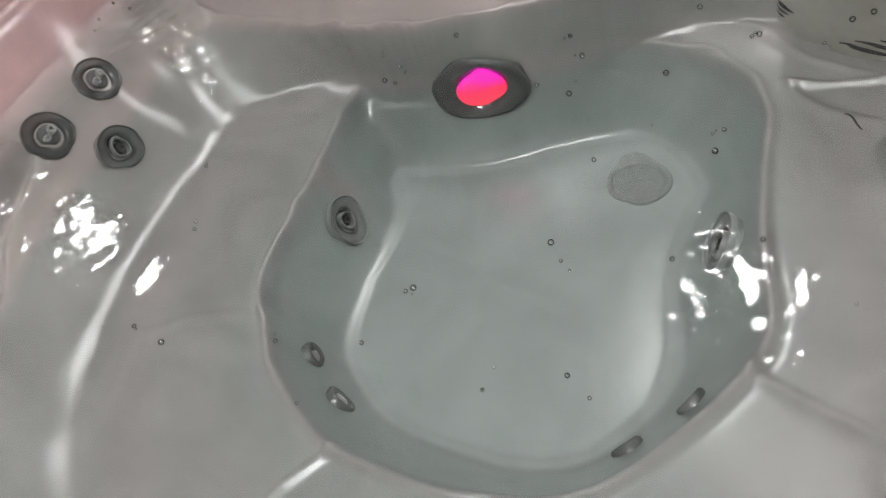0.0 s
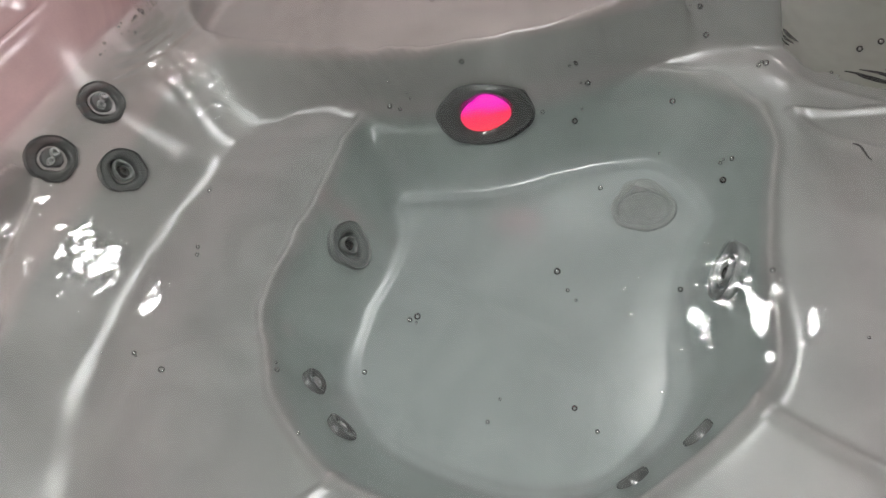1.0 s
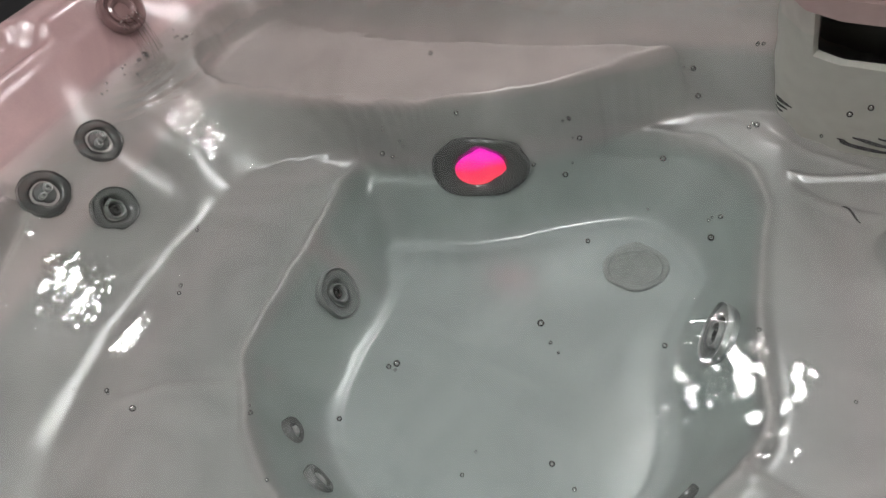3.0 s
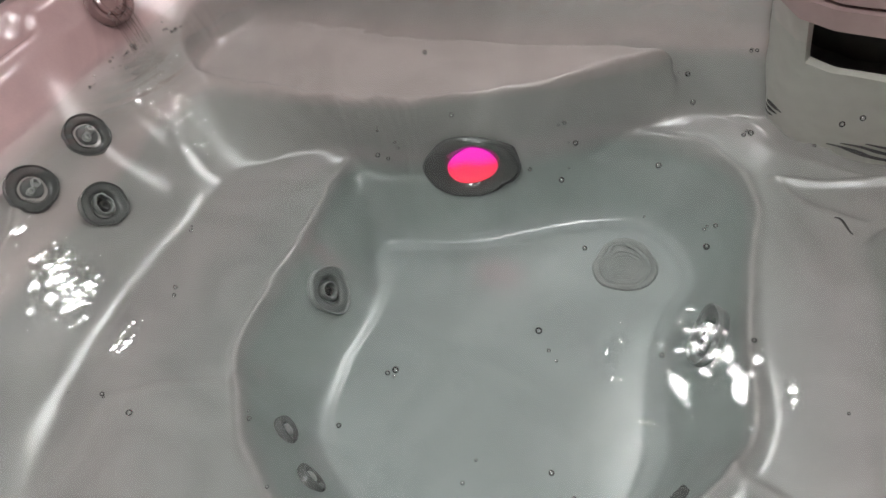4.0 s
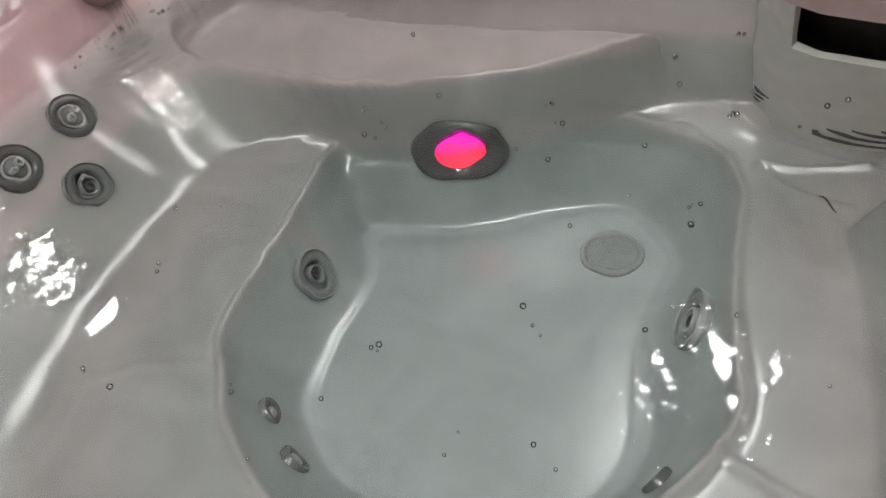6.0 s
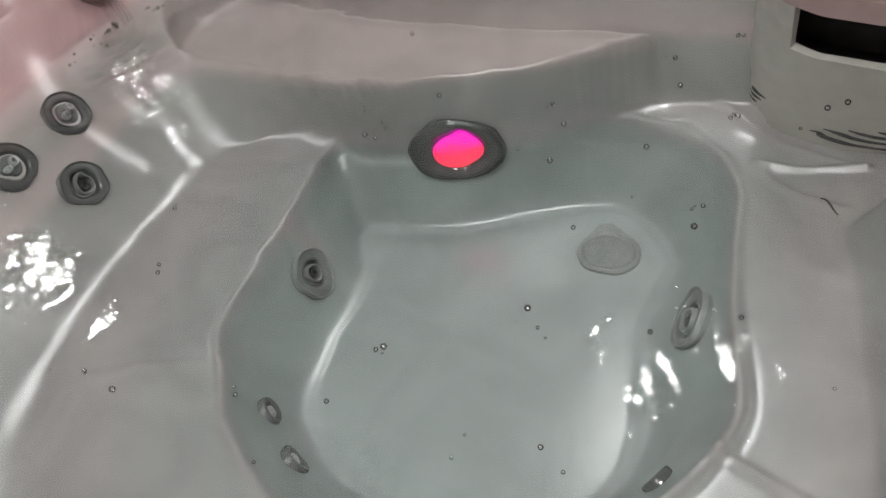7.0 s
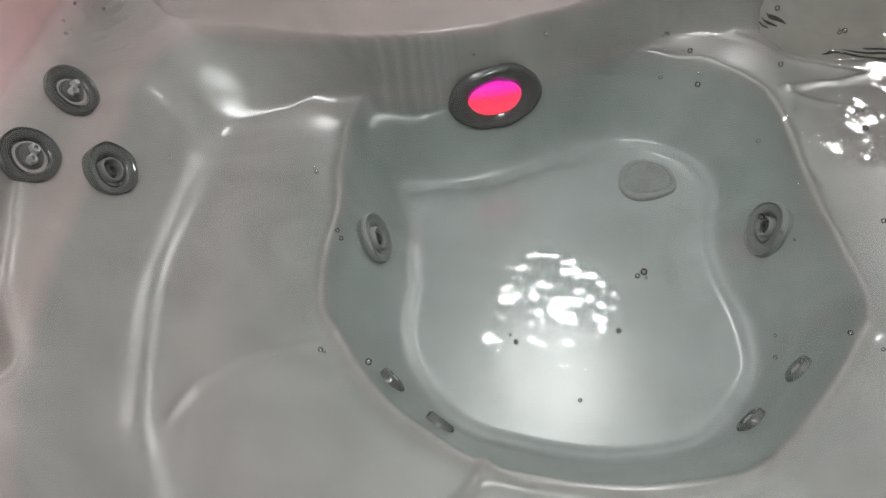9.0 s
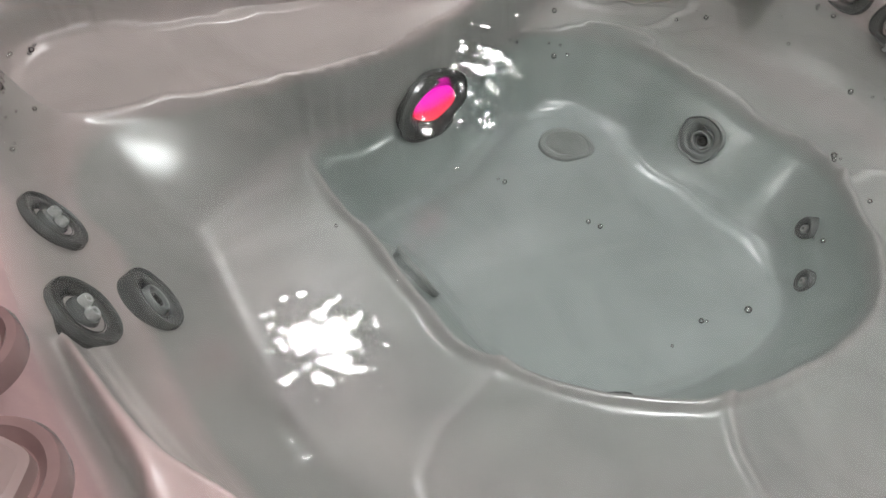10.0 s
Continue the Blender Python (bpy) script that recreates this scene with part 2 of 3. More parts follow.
def to_line(pts, X, Y):
    best = np.full(X.shape, 1e9)
    for (ax, ay), (bx, by) in zip(pts, pts[1:]):
        dx, dy = bx - ax, by - ay
        t = np.clip(((X - ax) * dx + (Y - ay) * dy) / (dx * dx + dy * dy), 0, 1)
        best = np.minimum(best, (X - ax - t * dx) ** 2 + (Y - ay - t * dy) ** 2)
    return np.sqrt(best)


X0, X1, Y0, Y1, STEP = -0.97, 1.17, -0.17, 2.07, 0.0035
OUT = (-0.87, 1.13, -0.13, 2.03)
CORNER = 0.42
gx = np.arange(X0, X1 + 1e-6, STEP)
gy = np.arange(Y0, Y1 + 1e-6, STEP)
GX, GY = np.meshgrid(gx, gy)


def rim_distance(X, Y):
    cx, cy = (OUT[0] + OUT[1]) / 2, (OUT[2] + OUT[3]) / 2
    qx, qy = np.abs(X - cx) - (OUT[1] - OUT[0]) / 2 + CORNER, np.abs(Y - cy) - (OUT[3] - OUT[2]) / 2 + CORNER
    return np.hypot(np.maximum(qx, 0), np.maximum(qy, 0)) + np.minimum(np.maximum(qx, qy), 0) - CORNER


def blur(Z, sigma):
    sigma = sigma / STEP
    r = int(3 * sigma) + 1
    k = np.exp(-0.5 * (np.arange(-r, r + 1) / sigma) ** 2)
    k /= k.sum()
    for axis in (0, 1):
        P = np.pad(Z, [(r, r) if a == axis else (0, 0) for a in (0, 1)], mode="edge")
        n = Z.shape[axis]
        Z = sum(w * np.take(P, np.arange(i, i + n), axis=axis) for i, w in enumerate(k))
    return Z


def tub_height():
    X, Y = GX, GY
    dF, dL, dC, dW = (signed(l, X, Y) for l in (FLOOR_LINE, LIP_LINE, CREASE_LINE, WALL_LINE))
    s1 = np.clip(dF / (dF - np.minimum(dL, 0) + 1e-6), 0, 1)
    s2 = np.clip(dL / (dL - np.minimum(dC, 0) + 1e-6), 0, 1)
    s3 = np.clip(dC / (dC - np.minimum(dW, 0) + 1e-6), 0, 1)
    Z = np.full(X.shape, 0.30)
    Z = np.where(dF > 0, 0.30 + 0.156 * (0.85 * s1 + 0.15 * s1 ** 2), Z)
    Z = Z + 0.0075 * np.exp(-((dF + 0.003) / 0.0085) ** 2)
    seat = 0.457 + 0.036 * s2 ** 1.4
    # the seats lie at slightly different heights, with a soft step between them
    near = ease(0.006, -0.006, Y - np.interp(X, [-.40, -.345, -.32, -.26, -.135, 0.0], [.60, .675, .77, .829, .893, .90])) * ease(0.13, 0.10, X)
    seat = seat - 0.0008 * near * ease(0.0, 0.05, dL)
    Z = np.where(dL > 0, seat, Z)
    back = 0.493 + 0.327 * s3 ** (1.15 - 0.55 * ease(.25, .40, X) * ease(1.5, 1.62, Y))
    Z = np.where(dC > 0, back, Z)
    # low welts between the seats
    for line, tall in (([(.121, .728), (.079, .648), (.055, .55), (.02, .45)], 0.009), ([(.614, 1.008), (.674, .984), (.72, .968), (.79, .94)], 0.008),
                       ([(-.135, .893), (-.19, .862), (-.26, .829), (-.315, .77), (-.335, .675)], 0.0035),
                       ([(.55, 1.545), (.63, 1.553), (.71, 1.565)], 0.013), ([(.44, 1.682), (.51, 1.645), (.58, 1.606), (.71, 1.565)], 0.006),
                       ([(.55, 1.545), (.587, 1.512), (.627, 1.486), (.69, 1.458)], 0.007)):
        Z = Z + tall * np.exp(-(to_line(line, X, Y) / 0.0065) ** 2)
    # beads on the lip where the seats meet
    for bx, by in ((-.137, .896), (.118, .722), (.615, 1.012), (.466, .778)):
        Z = Z + 0.008 * np.exp(-((X - bx) ** 2 + (Y - by) ** 2) / 0.010 ** 2)
    # steep wall between the seats' far end and the shelf
    dS = signed(SHELF_LINE, X, Y)
    zone = ease(1.14, 1.32, Y) * ease(-.76, -.48, X) * ease(.60, .36, X) * ease(1.70, 1.66, Y) * (dC > 0)
    rise = 0.493 + 0.121 * np.clip(dC / (dC + np.maximum(dS, 0) + 1e-6), 0, 1)
    Z = Z * (1 - zone) + rise * zone
    # the lip's bead fades where the far wall runs straight down into the footwell
    free = ease(1.42, 1.46, Y) * ease(.27, .22, X)
    Z = Z + 0.0145 * (1 - free) * np.exp(-((dL - 0.003) / 0.0105) ** 2)
    # shallow shelf at the far wall, armrest at the near corner
    Z = np.where(dS < 0, 0.614 + 0.012 * ease(0.1, 0.3, Y - 1.43), Z)
    Z = Z + 0.009 * np.exp(-((dS + 0.006) / 0.009) ** 2)
    dA = signed(ARM_LINE, X, Y)
    Z = np.where((dC > 0) & (dA < 0), 0.740, Z)
    Z = Z + 0.004 * np.exp(-((dA + 0.005) / 0.006) ** 2) - 0.022 * np.exp(-((dA - 0.011) / 0.007) ** 2)
    # rim: a rounded inner wall, a flat top with a raised outer band
    ledge = ease(0.03, -0.03, Y - 1.275 + 0.6 * np.clip(dW, 0, 0.12)) * ease(-0.4, -0.5, X)
    top = 0.82 + 0.055 * ((1 - ledge) * ease(0.0, 0.045, dW) + ledge * (0.32 * ease(0.0, 0.02, dW) + 0.68 * ease(0.075, 0.105, dW)))
    top = top + ledge * 0.005 * (np.exp(-((dW - 0.022) / 0.008) ** 2) + np.exp(-((dW - 0.104) / 0.009) ** 2))
    dO = rim_distance(X, Y)
    top = top + 0.016 * ease(0.085, 0.06, -dO)
    Z = np.where(dW > 0, top, Z)
    Z = np.where(dO > -0.03, Z - 0.10 * (1 - np.sqrt(np.clip(1 - ((dO + 0.03) / 0.04) ** 2, 0, 1))), Z)
    Zw = blur(Z, 0.022)
    wall = ease(0.012, 0.03, dF) * ease(-0.012, -0.03, dL) + zone * ease(0.012, 0.028, dS) * ease(0.012, 0.028, dC)
    Z = Z * (1 - wall) + Zw * wall
    Zs = blur(Z, 0.014)
    Z = blur(Z, 0.0040)
    w = ease(0.04, 0.012, np.abs(dC)) * ease(1.40, 1.25, Y)
    Z = Z * (1 - w) + Zs * w
    return Z, dO


TUB_Z, RIM_D = tub_height()
G_Y, G_X = np.gradient(TUB_Z, STEP)


def on_tub(x, y, lift=0.0, spread=0.025, steep=1.0):
    """A pose on the shell at (x, y): z along the mean outward normal there, y up the slope."""
    i, j = int(round((y - Y0) / STEP)), int(round((x - X0) / STEP))
    k = int(round(spread / STEP))
    w = (slice(i - k, i + k + 1), slice(j - k, j + k + 1))
    n = Vector((-float(G_X[w].mean()) * steep, -float(G_Y[w].mean()) * steep, 1)).normalized()
    up = Vector((0, 0, 1)) - n * n.z
    up = up.normalized() if up.length > 0.05 else Vector((0, 1, 0))
    r = Matrix((up.cross(n), up, n)).transposed().to_4x4()
    p = Vector((x, y, float(TUB_Z[w].mean()))) + n * lift
    return Matrix.Translation(p) @ r


# ---- the room ----
def room():
    bm = box(bmesh.new(), -7, -4, -0.1, 5, 7, 0)
    tagged(new("floor", finish(bm, "floor", FLOOR, False)), "dark smooth floor under the hot tub", "floor", kind="structure")
    bm = box(bmesh.new(), -7, -4, 3.46, 5, 7, 3.6)
    tagged(new("ceiling", finish(bm, "ceiling", CEILING, False)), "plain matt painted ceiling", "ceiling", kind="structure")
    for name, b in (("wall_north", (-7.1, 7, 0, 5.1, 7.15, 3.46)), ("wall_south", (-7.1, -4.15, 0, 5.1, -4, 3.46)),
                    ("wall_west", (-7.15, -4, 0, -7, 7, 3.46)), ("wall_east", (5, -4, 0, 5.15, 7, 3.46))):
        tagged(new(name, finish(box(bmesh.new(), *b), name, WALL, False)), "plain matt grey painted wall", "wall", kind="structure")


def ceiling_light(x, y, turn, glow, w=0.19, d=0.15):
    e = empty("ceiling_light", pose(x, y, 3.46, 0, 0, turn), label="white rectangular ceiling light panel out of view, switched on", category="ceiling light", group="ceiling lights")
    bm = bmesh.new()
    for b in ((-w, -d, -.03, w, .03 - d, -.001), (-w, d - .03, -.03, w, d, -.001), (-w, .03 - d, -.03, .03 - w, d - .03, -.001), (w - .03, .03 - d, -.03, w, d - .03, -.001)):
        box(bm, *b, bevel=0.003)
    part("frame", bm, PALE_PLASTIC, e)
    part("diffuser", box(bmesh.new(), -w + .031, -d + .031, -.018, w - .031, d - .031, -.006), glow, e, "glowing white diffuser")
    return e


room()
for lx, ly, glow, k in ((0.10, 2.72, PANEL_KEY, 1.0), (-4.2, 2.1, PANEL_DIM, 1.0), (1.85, 4.5, PANEL_DIM, 1.0), (-5.1, 4.25, PANEL_DIM, 0.7)):
    ceiling_light(lx, ly, 8, glow, 0.19 * k, 0.15 * k)
# Two larger unseen panels, added overhead as fill and for highlights on the lips.
for lx, ly, glow in ((0.85, 0.10, FILL_OVER), (-0.35, -0.05, FILL_SOFT)):
    ceiling_light(lx, ly, 8, glow, 0.30, 0.60)


# ---- the hot tub ----
tub = empty("hot_tub", pose(0.1, 0.95, 0), label="rose pearl acrylic hot tub filled with clear water", category="hot tub")
TUB_INV = tub.matrix_world.inverted()


def tub_shell():
    ny, nx = TUB_Z.shape
    keep = RIM_D < 0.012
    index = np.full(TUB_Z.shape, -1)
    index[keep] = np.arange(keep.sum())
    verts = np.stack([GX[keep], GY[keep], TUB_Z[keep]], 1)
    a, b, c, d = index[:-1, :-1], index[:-1, 1:], index[1:, 1:], index[1:, :-1]
    ok = (a >= 0) & (b >= 0) & (c >= 0) & (d >= 0)
    faces = np.stack([a[ok], b[ok], c[ok], d[ok]], 1)
    me = bpy.data.meshes.new("shell")
    me.from_pydata(verts.tolist(), [], faces.tolist())
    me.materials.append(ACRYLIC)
    me.polygons.foreach_set("use_smooth", [True] * len(me.polygons))
    ob = new("shell", me)
    ob.parent = tub
    ob.matrix_basis = TUB_INV
    ob["label"] = "moulded rose pearl acrylic shell with seats and footwell"
    return ob


tub_shell()
def cabinet():
    x0, x1, y0, y1 = OUT[0] + .012, OUT[1] - .012, OUT[2] + .012, OUT[3] - .012
    c = CORNER - .012
    for b in ((x0 + c, y0, x1 - c, y0 + .025), (x0 + c, y1 - .025, x1 - c, y1), (x0, y0 + c, x0 + .025, y1 - c), (x1 - .025, y0 + c, x1, y1 - c)):
        part("cabinet_panel", box(bmesh.new(), b[0], b[1], .02, b[2], b[3], .79, bevel=0.004), CABINET, tub, "dark cabinet side panel", TUB_INV)
    for cx, cy, a0 in ((x1 - c, y1 - c, 0), (x0 + c, y1 - c, 90), (x0 + c, y0 + c, 180), (x1 - c, y0 + c, 270)):
        bm = bmesh.new()
        n = 16
        rows = []
        for k in range(n + 1):
            a = radians(a0 + 90 * k / n)
            rows.append([bm.verts.new((cx + r * math.cos(a), cy + r * math.sin(a), z)) for r, z in ((c, .02), (c, .79), (c - .025, .79), (c - .025, .02))])
        for p, q in zip(rows, rows[1:]):
            for k in range(4):
                bm.faces.new((p[k], p[(k + 1) % 4], q[(k + 1) % 4], q[k]))
        bm.faces.new(rows[0][::-1])
        bm.faces.new(rows[-1])
        part("corner_panel", bm, CABINET, tub, "dark rounded cabinet corner", TUB_INV)
    bm = box(bmesh.new(), x0 + .16, y0 + .16, 0, x1 - .16, y1 - .16, .03)
    part("base", bm, CABINET, tub, "", TUB_INV)


cabinet()


def large_jet(x, y, r, kind, steep=1.0):
    """A round jet face; kind 0: recessed cup with a twin nozzle, 1: ringed eyeball."""
    m = TUB_INV @ on_tub(x, y, 0.008 if steep > 1.4 else 0.004, 0.025, steep)
    bm = lathe(bmesh.new(), [(r * 1.0, -0.035), (r * 1.0, 0.001), (r * .97, .003), (r * .93, .0015), (r * .88, .0022), (r * .74, .0018), (r * .66, .0005), (r * .62, -.002), (r * .60, .0005), (r * .55, -.003), (r * .50, -.012), (0, -.012)])
    j = part("jet", bm, (DARK_PLASTIC, GREY_PLASTIC, MID_PLASTIC)[kind], tub, "round dark grey plastic jet face", m)
    part("trim_ring", lathe(bmesh.new(), [(r * 1.035, -.004), (r * 1.035, .002), (r * 1.0, .0055), (r * .975, .0035), (r * .975, -.004)]), DRAIN_PLASTIC if kind == 2 else GREY_PLASTIC, j)
    if kind:
        part("nozzle_ring", lathe(bmesh.new(), [(r * .44, -.011), (r * .44, .002), (r * .40, .005), (r * .36, .004), (r * .34, -.006), (r * .34, -.011)]), DRAIN_PLASTIC, j, "grey nozzle ring")
        part("eyeball", lathe(bmesh.new(), [(r * .27, -.011), (r * .26, -.003), (r * .19, .002), (r * .12, .001), (r * .10, -.006), (0, -.007)], 28), DARK_PLASTIC, j)
    else:
        bm = lathe(bmesh.new(), [(r * .46, -.011), (r * .45, -.001), (r * .40, .003), (0, .004)], 30)
        part("rotor", bm, GREY_PLASTIC, j)
        for sx in (-1, 1):
            bm = bmesh.new()
            lathe(bm, [(r * .17, .0), (r * .165, .010), (r * .13, .013), (r * .08, .012), (r * .07, .004), (0, .004)], 20)
            part("nozzle", bm, PALE_PLASTIC, j, "pale grey nozzle", pose(sx * r * .19, sx * r * .05, 0))
        part("rotor_bar", box(bmesh.new(), -r * .36, -r * .07, .003, r * .36, r * .07, .008, bevel=0.0015), PALE_PLASTIC, j)
    return j


def small_jet(x, y, r=0.025):
    m = TUB_INV @ on_tub(x, y, 0.003, 0.02, 2.0)
    bm = lathe(bmesh.new(), [(r, -.01), (r, .001), (r * .9, .004), (r * .7, .004), (r * .5, .000), (r * .45, -.008), (0, -.008)], 28)
    j = part("small_jet", bm, GREY_PLASTIC, tub, "small dark grey plastic jet", m)
    part("nozzle", lathe(bmesh.new(), [(r * .38, -.008), (r * .36, .002), (r * .2, .004), (r * .14, -.002), (0, -.002)], 20), PALE_PLASTIC, j)


for jx, jy, jr, jk in ((-.632, 1.157, .045, 0), (-.618, 1.004, .046, 0), (-.553, 1.066, .045, 1), (-.158, 1.149, .047, 2), (.522, 1.253, .047, 2),
                       (.80, 1.275, .048, 0), (.815, 1.165, .048, 0)):
    large_jet(jx, jy, jr, jk, 1.5 if -.2 < jx < .6 or jk == 1 else 1.15)
for jx, jy in ((-.057, .870), (.028, .818), (.545, .978), (.480, .898)):
    small_jet(jx, jy)


def tub_light(x, y, z):
    turn = on_tub(x, y, 0.0, 0.03, 2.0).to_3x3().to_4x4()
    m = TUB_INV @ Matrix.Translation((x, y, z)) @ turn @ pose(0, 0, 0.010) @ Matrix.Diagonal((1, 0.72, 1, 1))
    r = 0.090
    bm = lathe(bmesh.new(), [(r, -.05), (r, .004), (r * .97, .007), (r * .90, .0085), (r * .80, .008), (r * .70, .004), (r * .60, -.002), (r * .57, -.004)], 56)
    housing = part("light_housing", bm, DARK_PLASTIC, tub, "round dark grey underwater light housing", m)
    part("bezel", lathe(bmesh.new(), [(r * 1.05, -.006), (r * 1.05, .002), (r * 1.01, .005), (r * .99, .003), (r * .99, -.006)], 56), GREY_PLASTIC, housing)
    part("lens", lathe(bmesh.new(), [(r * .575, -.008), (r * .55, -.001), (r * .42, .004), (r * .2, .0065), (0, .007)], 48), LED, housing, "glowing pink-red light lens")


tub_light(0.015, 1.470, 0.462)


def drain(x, y):
    m = TUB_INV @ on_tub(x, y, 0.001)
    r = 0.060
    d = part("drain_cover", lathe(bmesh.new(), [(r, -.003), (r, .002), (r * .97, .004), (r * .90, .0045), (r * .82, .003), (r * .79, .0015)], 48), DRAIN_PLASTIC, tub, "round grey perforated suction cover", m)
    part("grille", lathe(bmesh.new(), [(r * .79, .0015), (r * .76, .003), (r * .6, .0036), (r * .3, .004), (0, .0042)], 40), DRAIN_PLASTIC, d)
    for k in range(1, 8):
        rr = r * .79 * k / 8
        part("grille_ring", lathe(bmesh.new(), [(rr + .001, .002), (rr + .001, .0050 - .0008 * (k / 8) ** 2), (rr - .001, .0050 - .0008 * (k / 8) ** 2), (rr - .001, .002)], 36), DRAIN_PLASTIC, d)


drain(.324, 1.428)


# ---- filter housing in the far corner ----
def filter_housing():
    # front line in plan at the foot and at the brow, from the far wall round to the side wall
    foot = [(.50, 1.80), (.503, 1.735), (.520, 1.69), (.556, 1.655), (.61, 1.635), (.68, 1.625), (.76, 1.622), (.86, 1.625)]
    brow = [(.515, 1.80), (.518, 1.66), (.535, 1.585), (.57, 1.535), (.62, 1.508), (.69, 1.495), (.77, 1.488), (.87, 1.488)]
    zf, zb = 0.475, 0.800

    def smooth(pts, n=29):
        p = np.array(pts)
        s = np.linspace(0, len(p) - 1, n)
        return np.stack([np.interp(s, range(len(p)), p[:, k]) for k in (0, 1)], 1)

    def sheet(bm, s0, s1, h0, h1, inset=0.0, rows=6):
        f, b = smooth(foot), smooth(brow)
        n = len(f)
        i0, i1 = int(s0 * (n - 1)), int(s1 * (n - 1))
        grid = []
        for r in range(rows + 1):
            h = h0 + (h1 - h0) * r / rows
            row = []
            for i in range(i0, i1 + 1):
                x, y = f[i] * (1 - h) + b[i] * h
                row.append(bm.verts.new((x + inset * .3, y + inset, zf + (zb - zf) * h)))
            grid.append(row)
        for a, b2 in zip(grid, grid[1:]):
            for k in range(len(a) - 1):
                bm.faces.new((a[k], a[k + 1], b2[k + 1], b2[k]))
        return grid

    def solid(bm, t=0.012):
        bmesh.ops.recalc_face_normals(bm, faces=bm.faces)
        bmesh.ops.solidify(bm, geom=bm.faces[:], thickness=t)
        return bm

    bm = bmesh.new()
    sheet(bm, 0, 1, 0, .70)
    sheet(bm, 0, .48, .70, 1.0)
    bmesh.ops.remove_doubles(bm, verts=bm.verts, dist=0.0005)
    h = part("filter_housing", solid(bm), FILTER_GREY, tub, "grey plastic filter housing with a dark opening", TUB_INV)
    # Near-black sheet behind the hole puts in the shade of the hollow.
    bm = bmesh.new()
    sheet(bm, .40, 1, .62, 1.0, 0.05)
    part("opening", bm, HOLLOW_SHADE, h, "black sheet for the shade inside the filter opening")
    # raised frame round the foot
    f = smooth(foot, 40)
    bm = tube(bmesh.new(), [(x - .006, y - .008, .482) for x, y in f], [0.005] * len(f), 10)
    part("foot_bead", bm, FILTER_GREY, h)
    # dark slots near the foot
    for k in range(4):
        for a, b in ((.19 + .015 * k, .30 + .03 * k), (.60 + .06 * k, .92)):
            n = smooth(foot, 60)
            sl = n[int(a * 59):int(b * 59)]
            hh = .05 + .05 * k
            g = smooth(brow, 60)[int(a * 59):int(b * 59)]
            bm = tube(bmesh.new(), [((x * (1 - hh) + u * hh) - .006, (y * (1 - hh) + w * hh) - .013, zf + (zb - zf) * hh + .004 * math.sin(i * .2)) for i, ((x, y), (u, w)) in enumerate(zip(sl, g))],
                      [0.0032 * math.sin(math.pi * (i + .6) / (len(sl) + .2)) + .0006 for i in range(len(sl))], 6)
            part("slot", bm, DARK_PLASTIC, h, "dark slot")
    # rose brow over the opening, and the lid on top
    for name, z0, z1, out, mat, lab in (("brow", .792, .822, .012, CAP_ROSE, "rose plastic brow"), ("lid", .828, .87, .006, CAP_ROSE, "rose plastic lid")):
        b = smooth(brow, 40)
        bm = bmesh.new()
        lo = [bm.verts.new((x - out * .6, y - out, z0)) for x, y in b]
        hi = [bm.verts.new((x - out * .6, y - out, z1)) for x, y in b]
        lo2, hi2 = [bm.verts.new((x + .02, max(y, 1.80), z0)) for x, y in b], [bm.verts.new((x + .02, max(y, 1.80), z1)) for x, y in b]
        for k in range(len(b) - 1):
            bm.faces.new((lo[k], lo[k + 1], hi[k + 1], hi[k]))
            bm.faces.new((hi[k], hi[k + 1], hi2[k + 1], hi2[k]))
            bm.faces.new((lo[k + 1], lo[k], lo2[k], lo2[k + 1]))
        bmesh.ops.remove_doubles(bm, verts=bm.verts, dist=0.0005)
        part(name, bm, mat, h, lab)


filter_housing()


# ---- rim fittings ----
def rim_knob(x, y, r, z):
    m = TUB_INV @ pose(x, y, z)
    k = part("knob_shape", lathe(bmesh.new(), [(r, -.01), (r, .006), (r * .94, .012), (r * .8, .013), (r * .70, .006), (r * .66, .004), (0, .004)], 44), SPOUT_ROSE, tub, "round glossy rose-grey control-knob shape on the rim", m)
    part("knob_grip", lathe(bmesh.new(), [(r * .62, .004), (r * .60, .018), (r * .5, .022), (r * .25, .020), (0, .019)], 36, 0.06), CAP_ROSE, k)


rim_knob(-.665, .705, .052, .868)
# Knob shape added where the rim has only a moulded round hollow.
rim_knob(-.675, .825, .045, .868)


def spout():
    m = TUB_INV @ pose(-.715, 1.405, .825, 0, 62, 0)
    s = part("waterfall_spout", lathe(bmesh.new(), [(.048, -.012), (.048, .004), (.045, .009), (.040, .010), (.036, .004), (.034, -.004), (0, -.004)], 40), SPOUT_ROSE, tub, "round rose waterfall spout in the rim", m)
    part("spout_lip", lathe(bmesh.new(), [(.030, -.004), (.029, .003), (.024, .006), (.018, .003), (.015, -.003), (0, -.004)], 32, 0.05), SPOUT_ROSE, s)


spout()


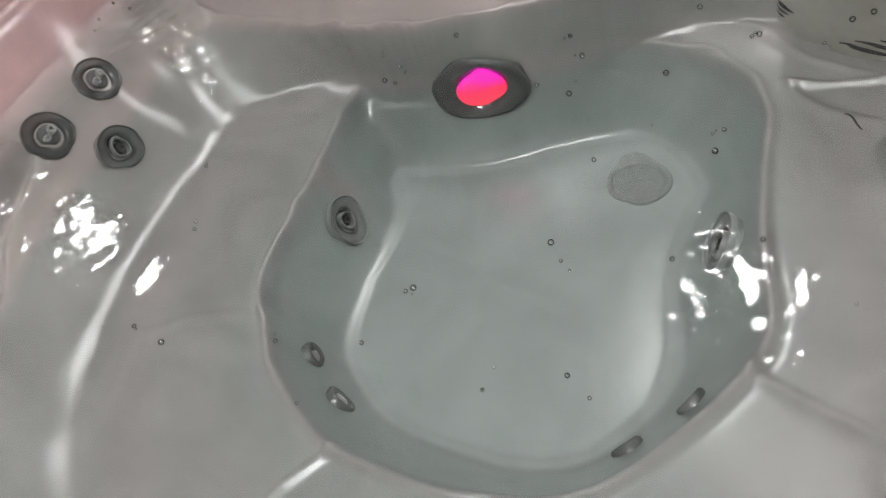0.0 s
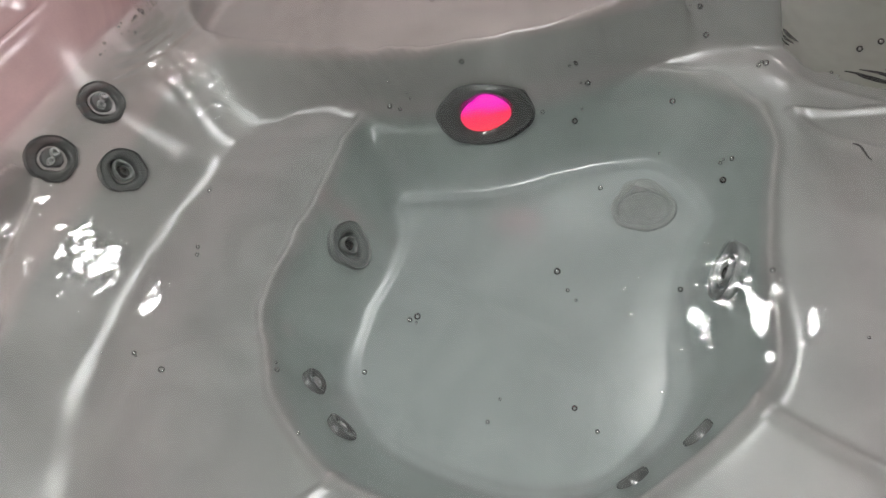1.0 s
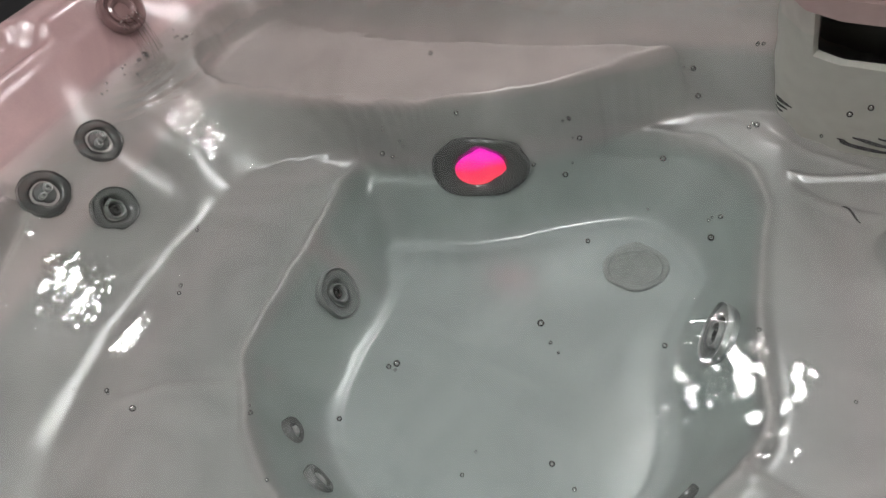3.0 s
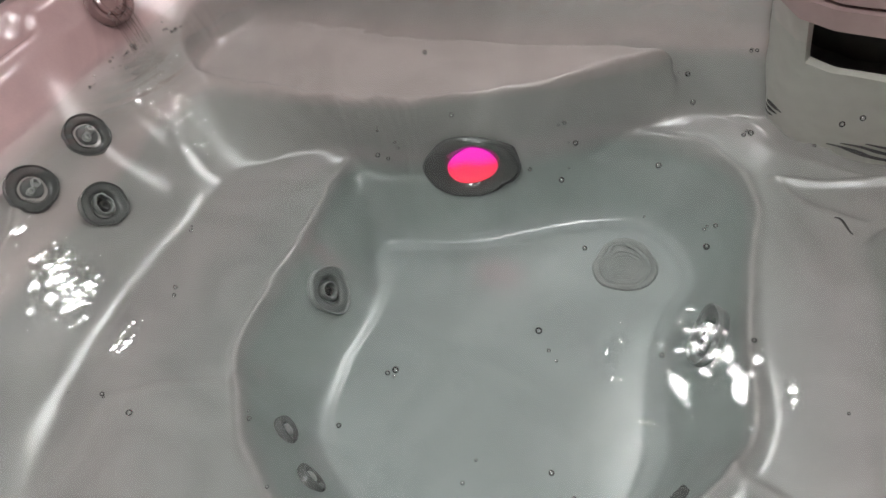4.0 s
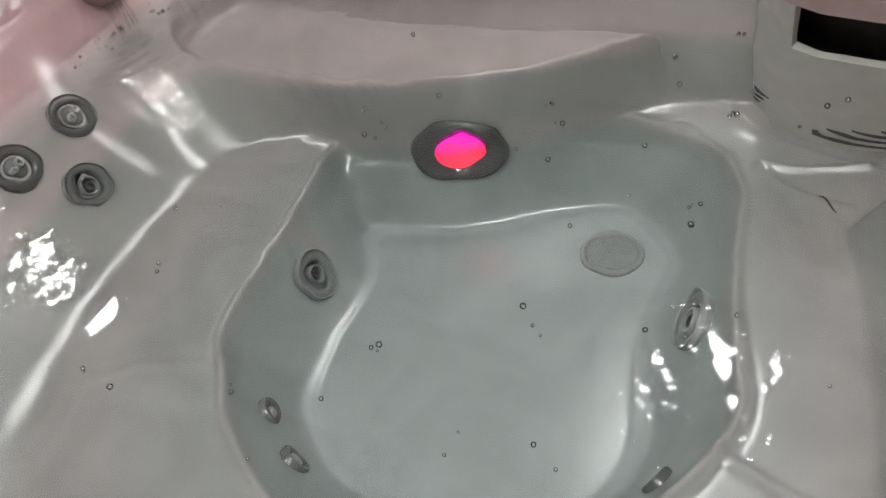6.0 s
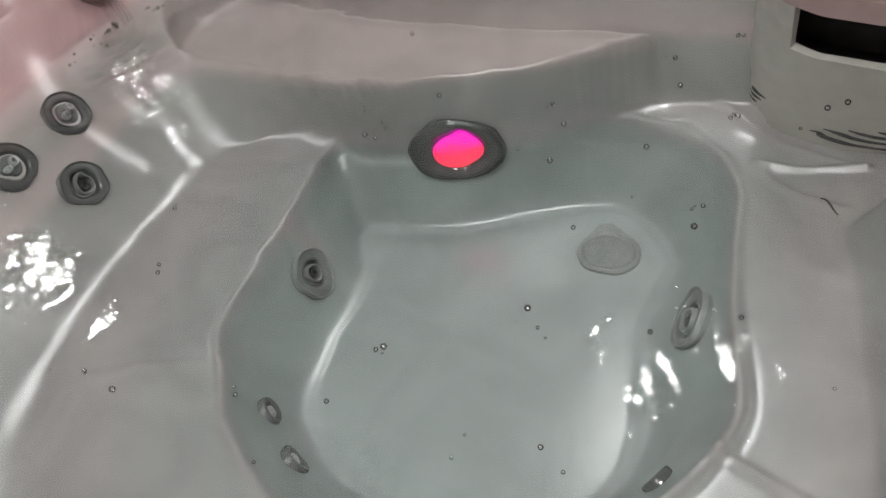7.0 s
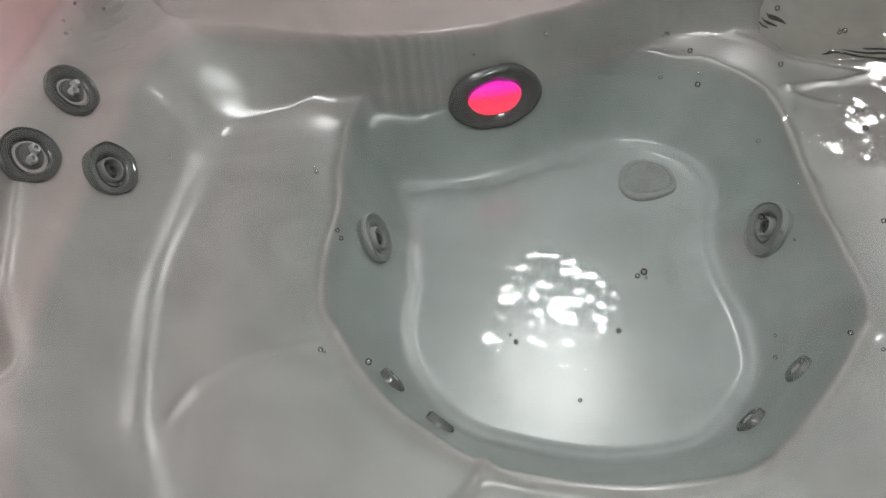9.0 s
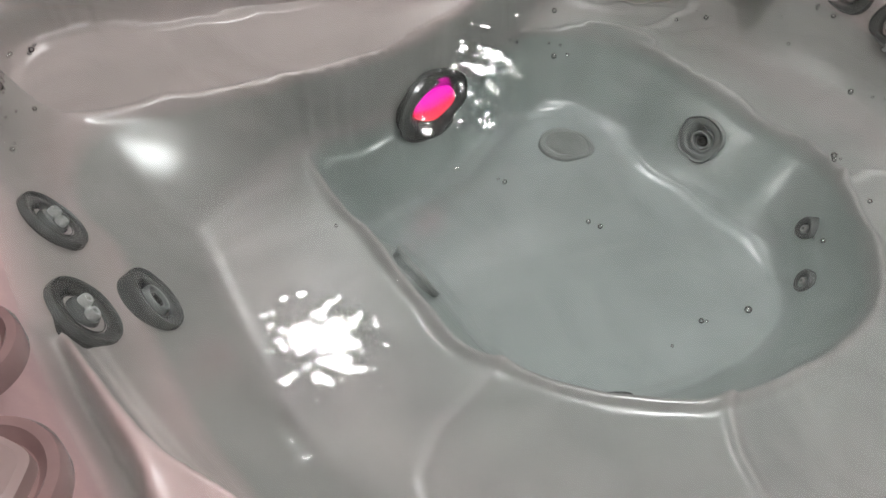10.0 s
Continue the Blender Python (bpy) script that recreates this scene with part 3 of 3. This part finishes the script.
# ---- water ----
def water():
    n, m = 380, 400
    xs, ys = np.linspace(-.86, 1.06, n), np.linspace(-.06, 1.96, m)
    X, Y = np.meshgrid(xs, ys)
    rng = random.Random(11)
    Z = np.full(X.shape, WATER_Z)
    for k in range(16):
        # ripples of 4 to 15 cm, each with the same small slope
        wn = 2 * math.pi / (0.04 * 1.092 ** k)
        a = rng.uniform(0, 2 * math.pi)
        bend = 0.5 * np.sin(3.1 * X + 2.3 * Y + k)
        Z = Z + 0.0095 / wn * np.sin(wn * (X * math.cos(a) + Y * math.sin(a)) + bend + rng.uniform(0, 6.28))
    r = np.hypot(X + .64, Y - 1.33)
    Z = Z + (0.0008 * np.sin(70 * r) + 0.0006 * np.sin(165 * r + 3 * np.sin(9 * Y))) * np.exp(-r / 0.28)
    v = np.stack([X.ravel(), Y.ravel(), Z.ravel()], 1)
    idx = np.arange(n * m).reshape(m, n)
    f = np.stack([idx[:-1, :-1].ravel(), idx[:-1, 1:].ravel(), idx[1:, 1:].ravel(), idx[1:, :-1].ravel()], 1)
    me = bpy.data.meshes.new("water")
    me.from_pydata(v.tolist(), [], f.tolist())
    me.materials.append(WATER)
    me.polygons.foreach_set("use_smooth", [True] * len(me.polygons))
    ob = tagged(new("water", me), "clear rippled water filling the hot tub", "water", kind="structure")
    ob.visible_shadow = False
    return ob


water()


def bubbles():
    rng = random.Random(4)
    spots = [(.41, .78), (.42, .75), (.42, .95), (.54, .95), (.42, 1.07), (.55, 1.12), (.54, 1.15), (.03, 1.23), (.3, 1.3), (.46, 1.24), (.33, 1.26),
             (-.09, .69), (-.34, .97), (.71, .95), (.64, 1.36), (.67, 1.38), (.51, 1.51), (.44, .92), (.62, 1.01), (.06, 1.17), (.08, 1.2),
             (.34, 1.18), (.46, 1.15), (.43, 1.44), (-.07, .86), (.29, 1.19), (.13, 1.28)]
    spots += [(rng.uniform(-.2, .7), rng.uniform(.6, 1.5)) for _ in range(16)]
    spots += [(rng.uniform(-.70, -.60) + .05 * (y - 1.3), y) for y in (rng.uniform(1.22, 1.46) for _ in range(16))]
    bm = bmesh.new()
    for x, y in spots:
        for _ in range(rng.choice((1, 1, 1, 2, 3))):
            r = rng.choice((.0016, .0021, .0028, .0038))
            cx, cy = x + rng.uniform(-.008, .008), y + rng.uniform(-.008, .008)
            bmesh.ops.create_uvsphere(bm, u_segments=12, v_segments=8, radius=r, matrix=pose(cx, cy, WATER_Z + .0005))
    tagged(new("bubbles", finish(bm, "bubbles", FILM)), "small clear bubbles floating on the water", "bubbles", kind="stuff")


bubbles()


def strand():
    pts = [Vector((.665 + .022 * t, 1.195 - .018 * t + .004 * math.sin(5 * t), WATER_Z + .0012)) for t in np.linspace(0, 1, 10)]
    bm = tube(bmesh.new(), pts, [.0004 + .0009 * math.sin(math.pi * (i + .5) / 10) for i in range(10)], 6)
    tagged(new("twig", finish(bm, "twig", STRAND)), "thin black twig floating on the water", "twig")


strand()


def water_stream():
    e = empty("water_stream", pose(-.69, 1.39, .82), label="thin clear stream falling from the rim spout", category="water")
    inv = e.matrix_world.inverted()
    for k, (dy, w) in enumerate(((-.028, .0018), (-.020, .0040), (-.012, .0014), (-.002, .0052), (.008, .0022), (.014, .0048), (.022, .0016))):
        pts = [Vector((-.685 + .035 * math.sqrt(t), 1.39 + dy - .008 * t, .818 - .078 * t)) for t in np.linspace(0, 1, 9)]
        bm = tube(bmesh.new(), pts, [w * (1 - .35 * t + .15 * math.sin(9 * t + k)) for t in np.linspace(0, 1, 9)], 10)
        part("jet_of_water", bm, STREAM, e, "", inv)


water_stream()
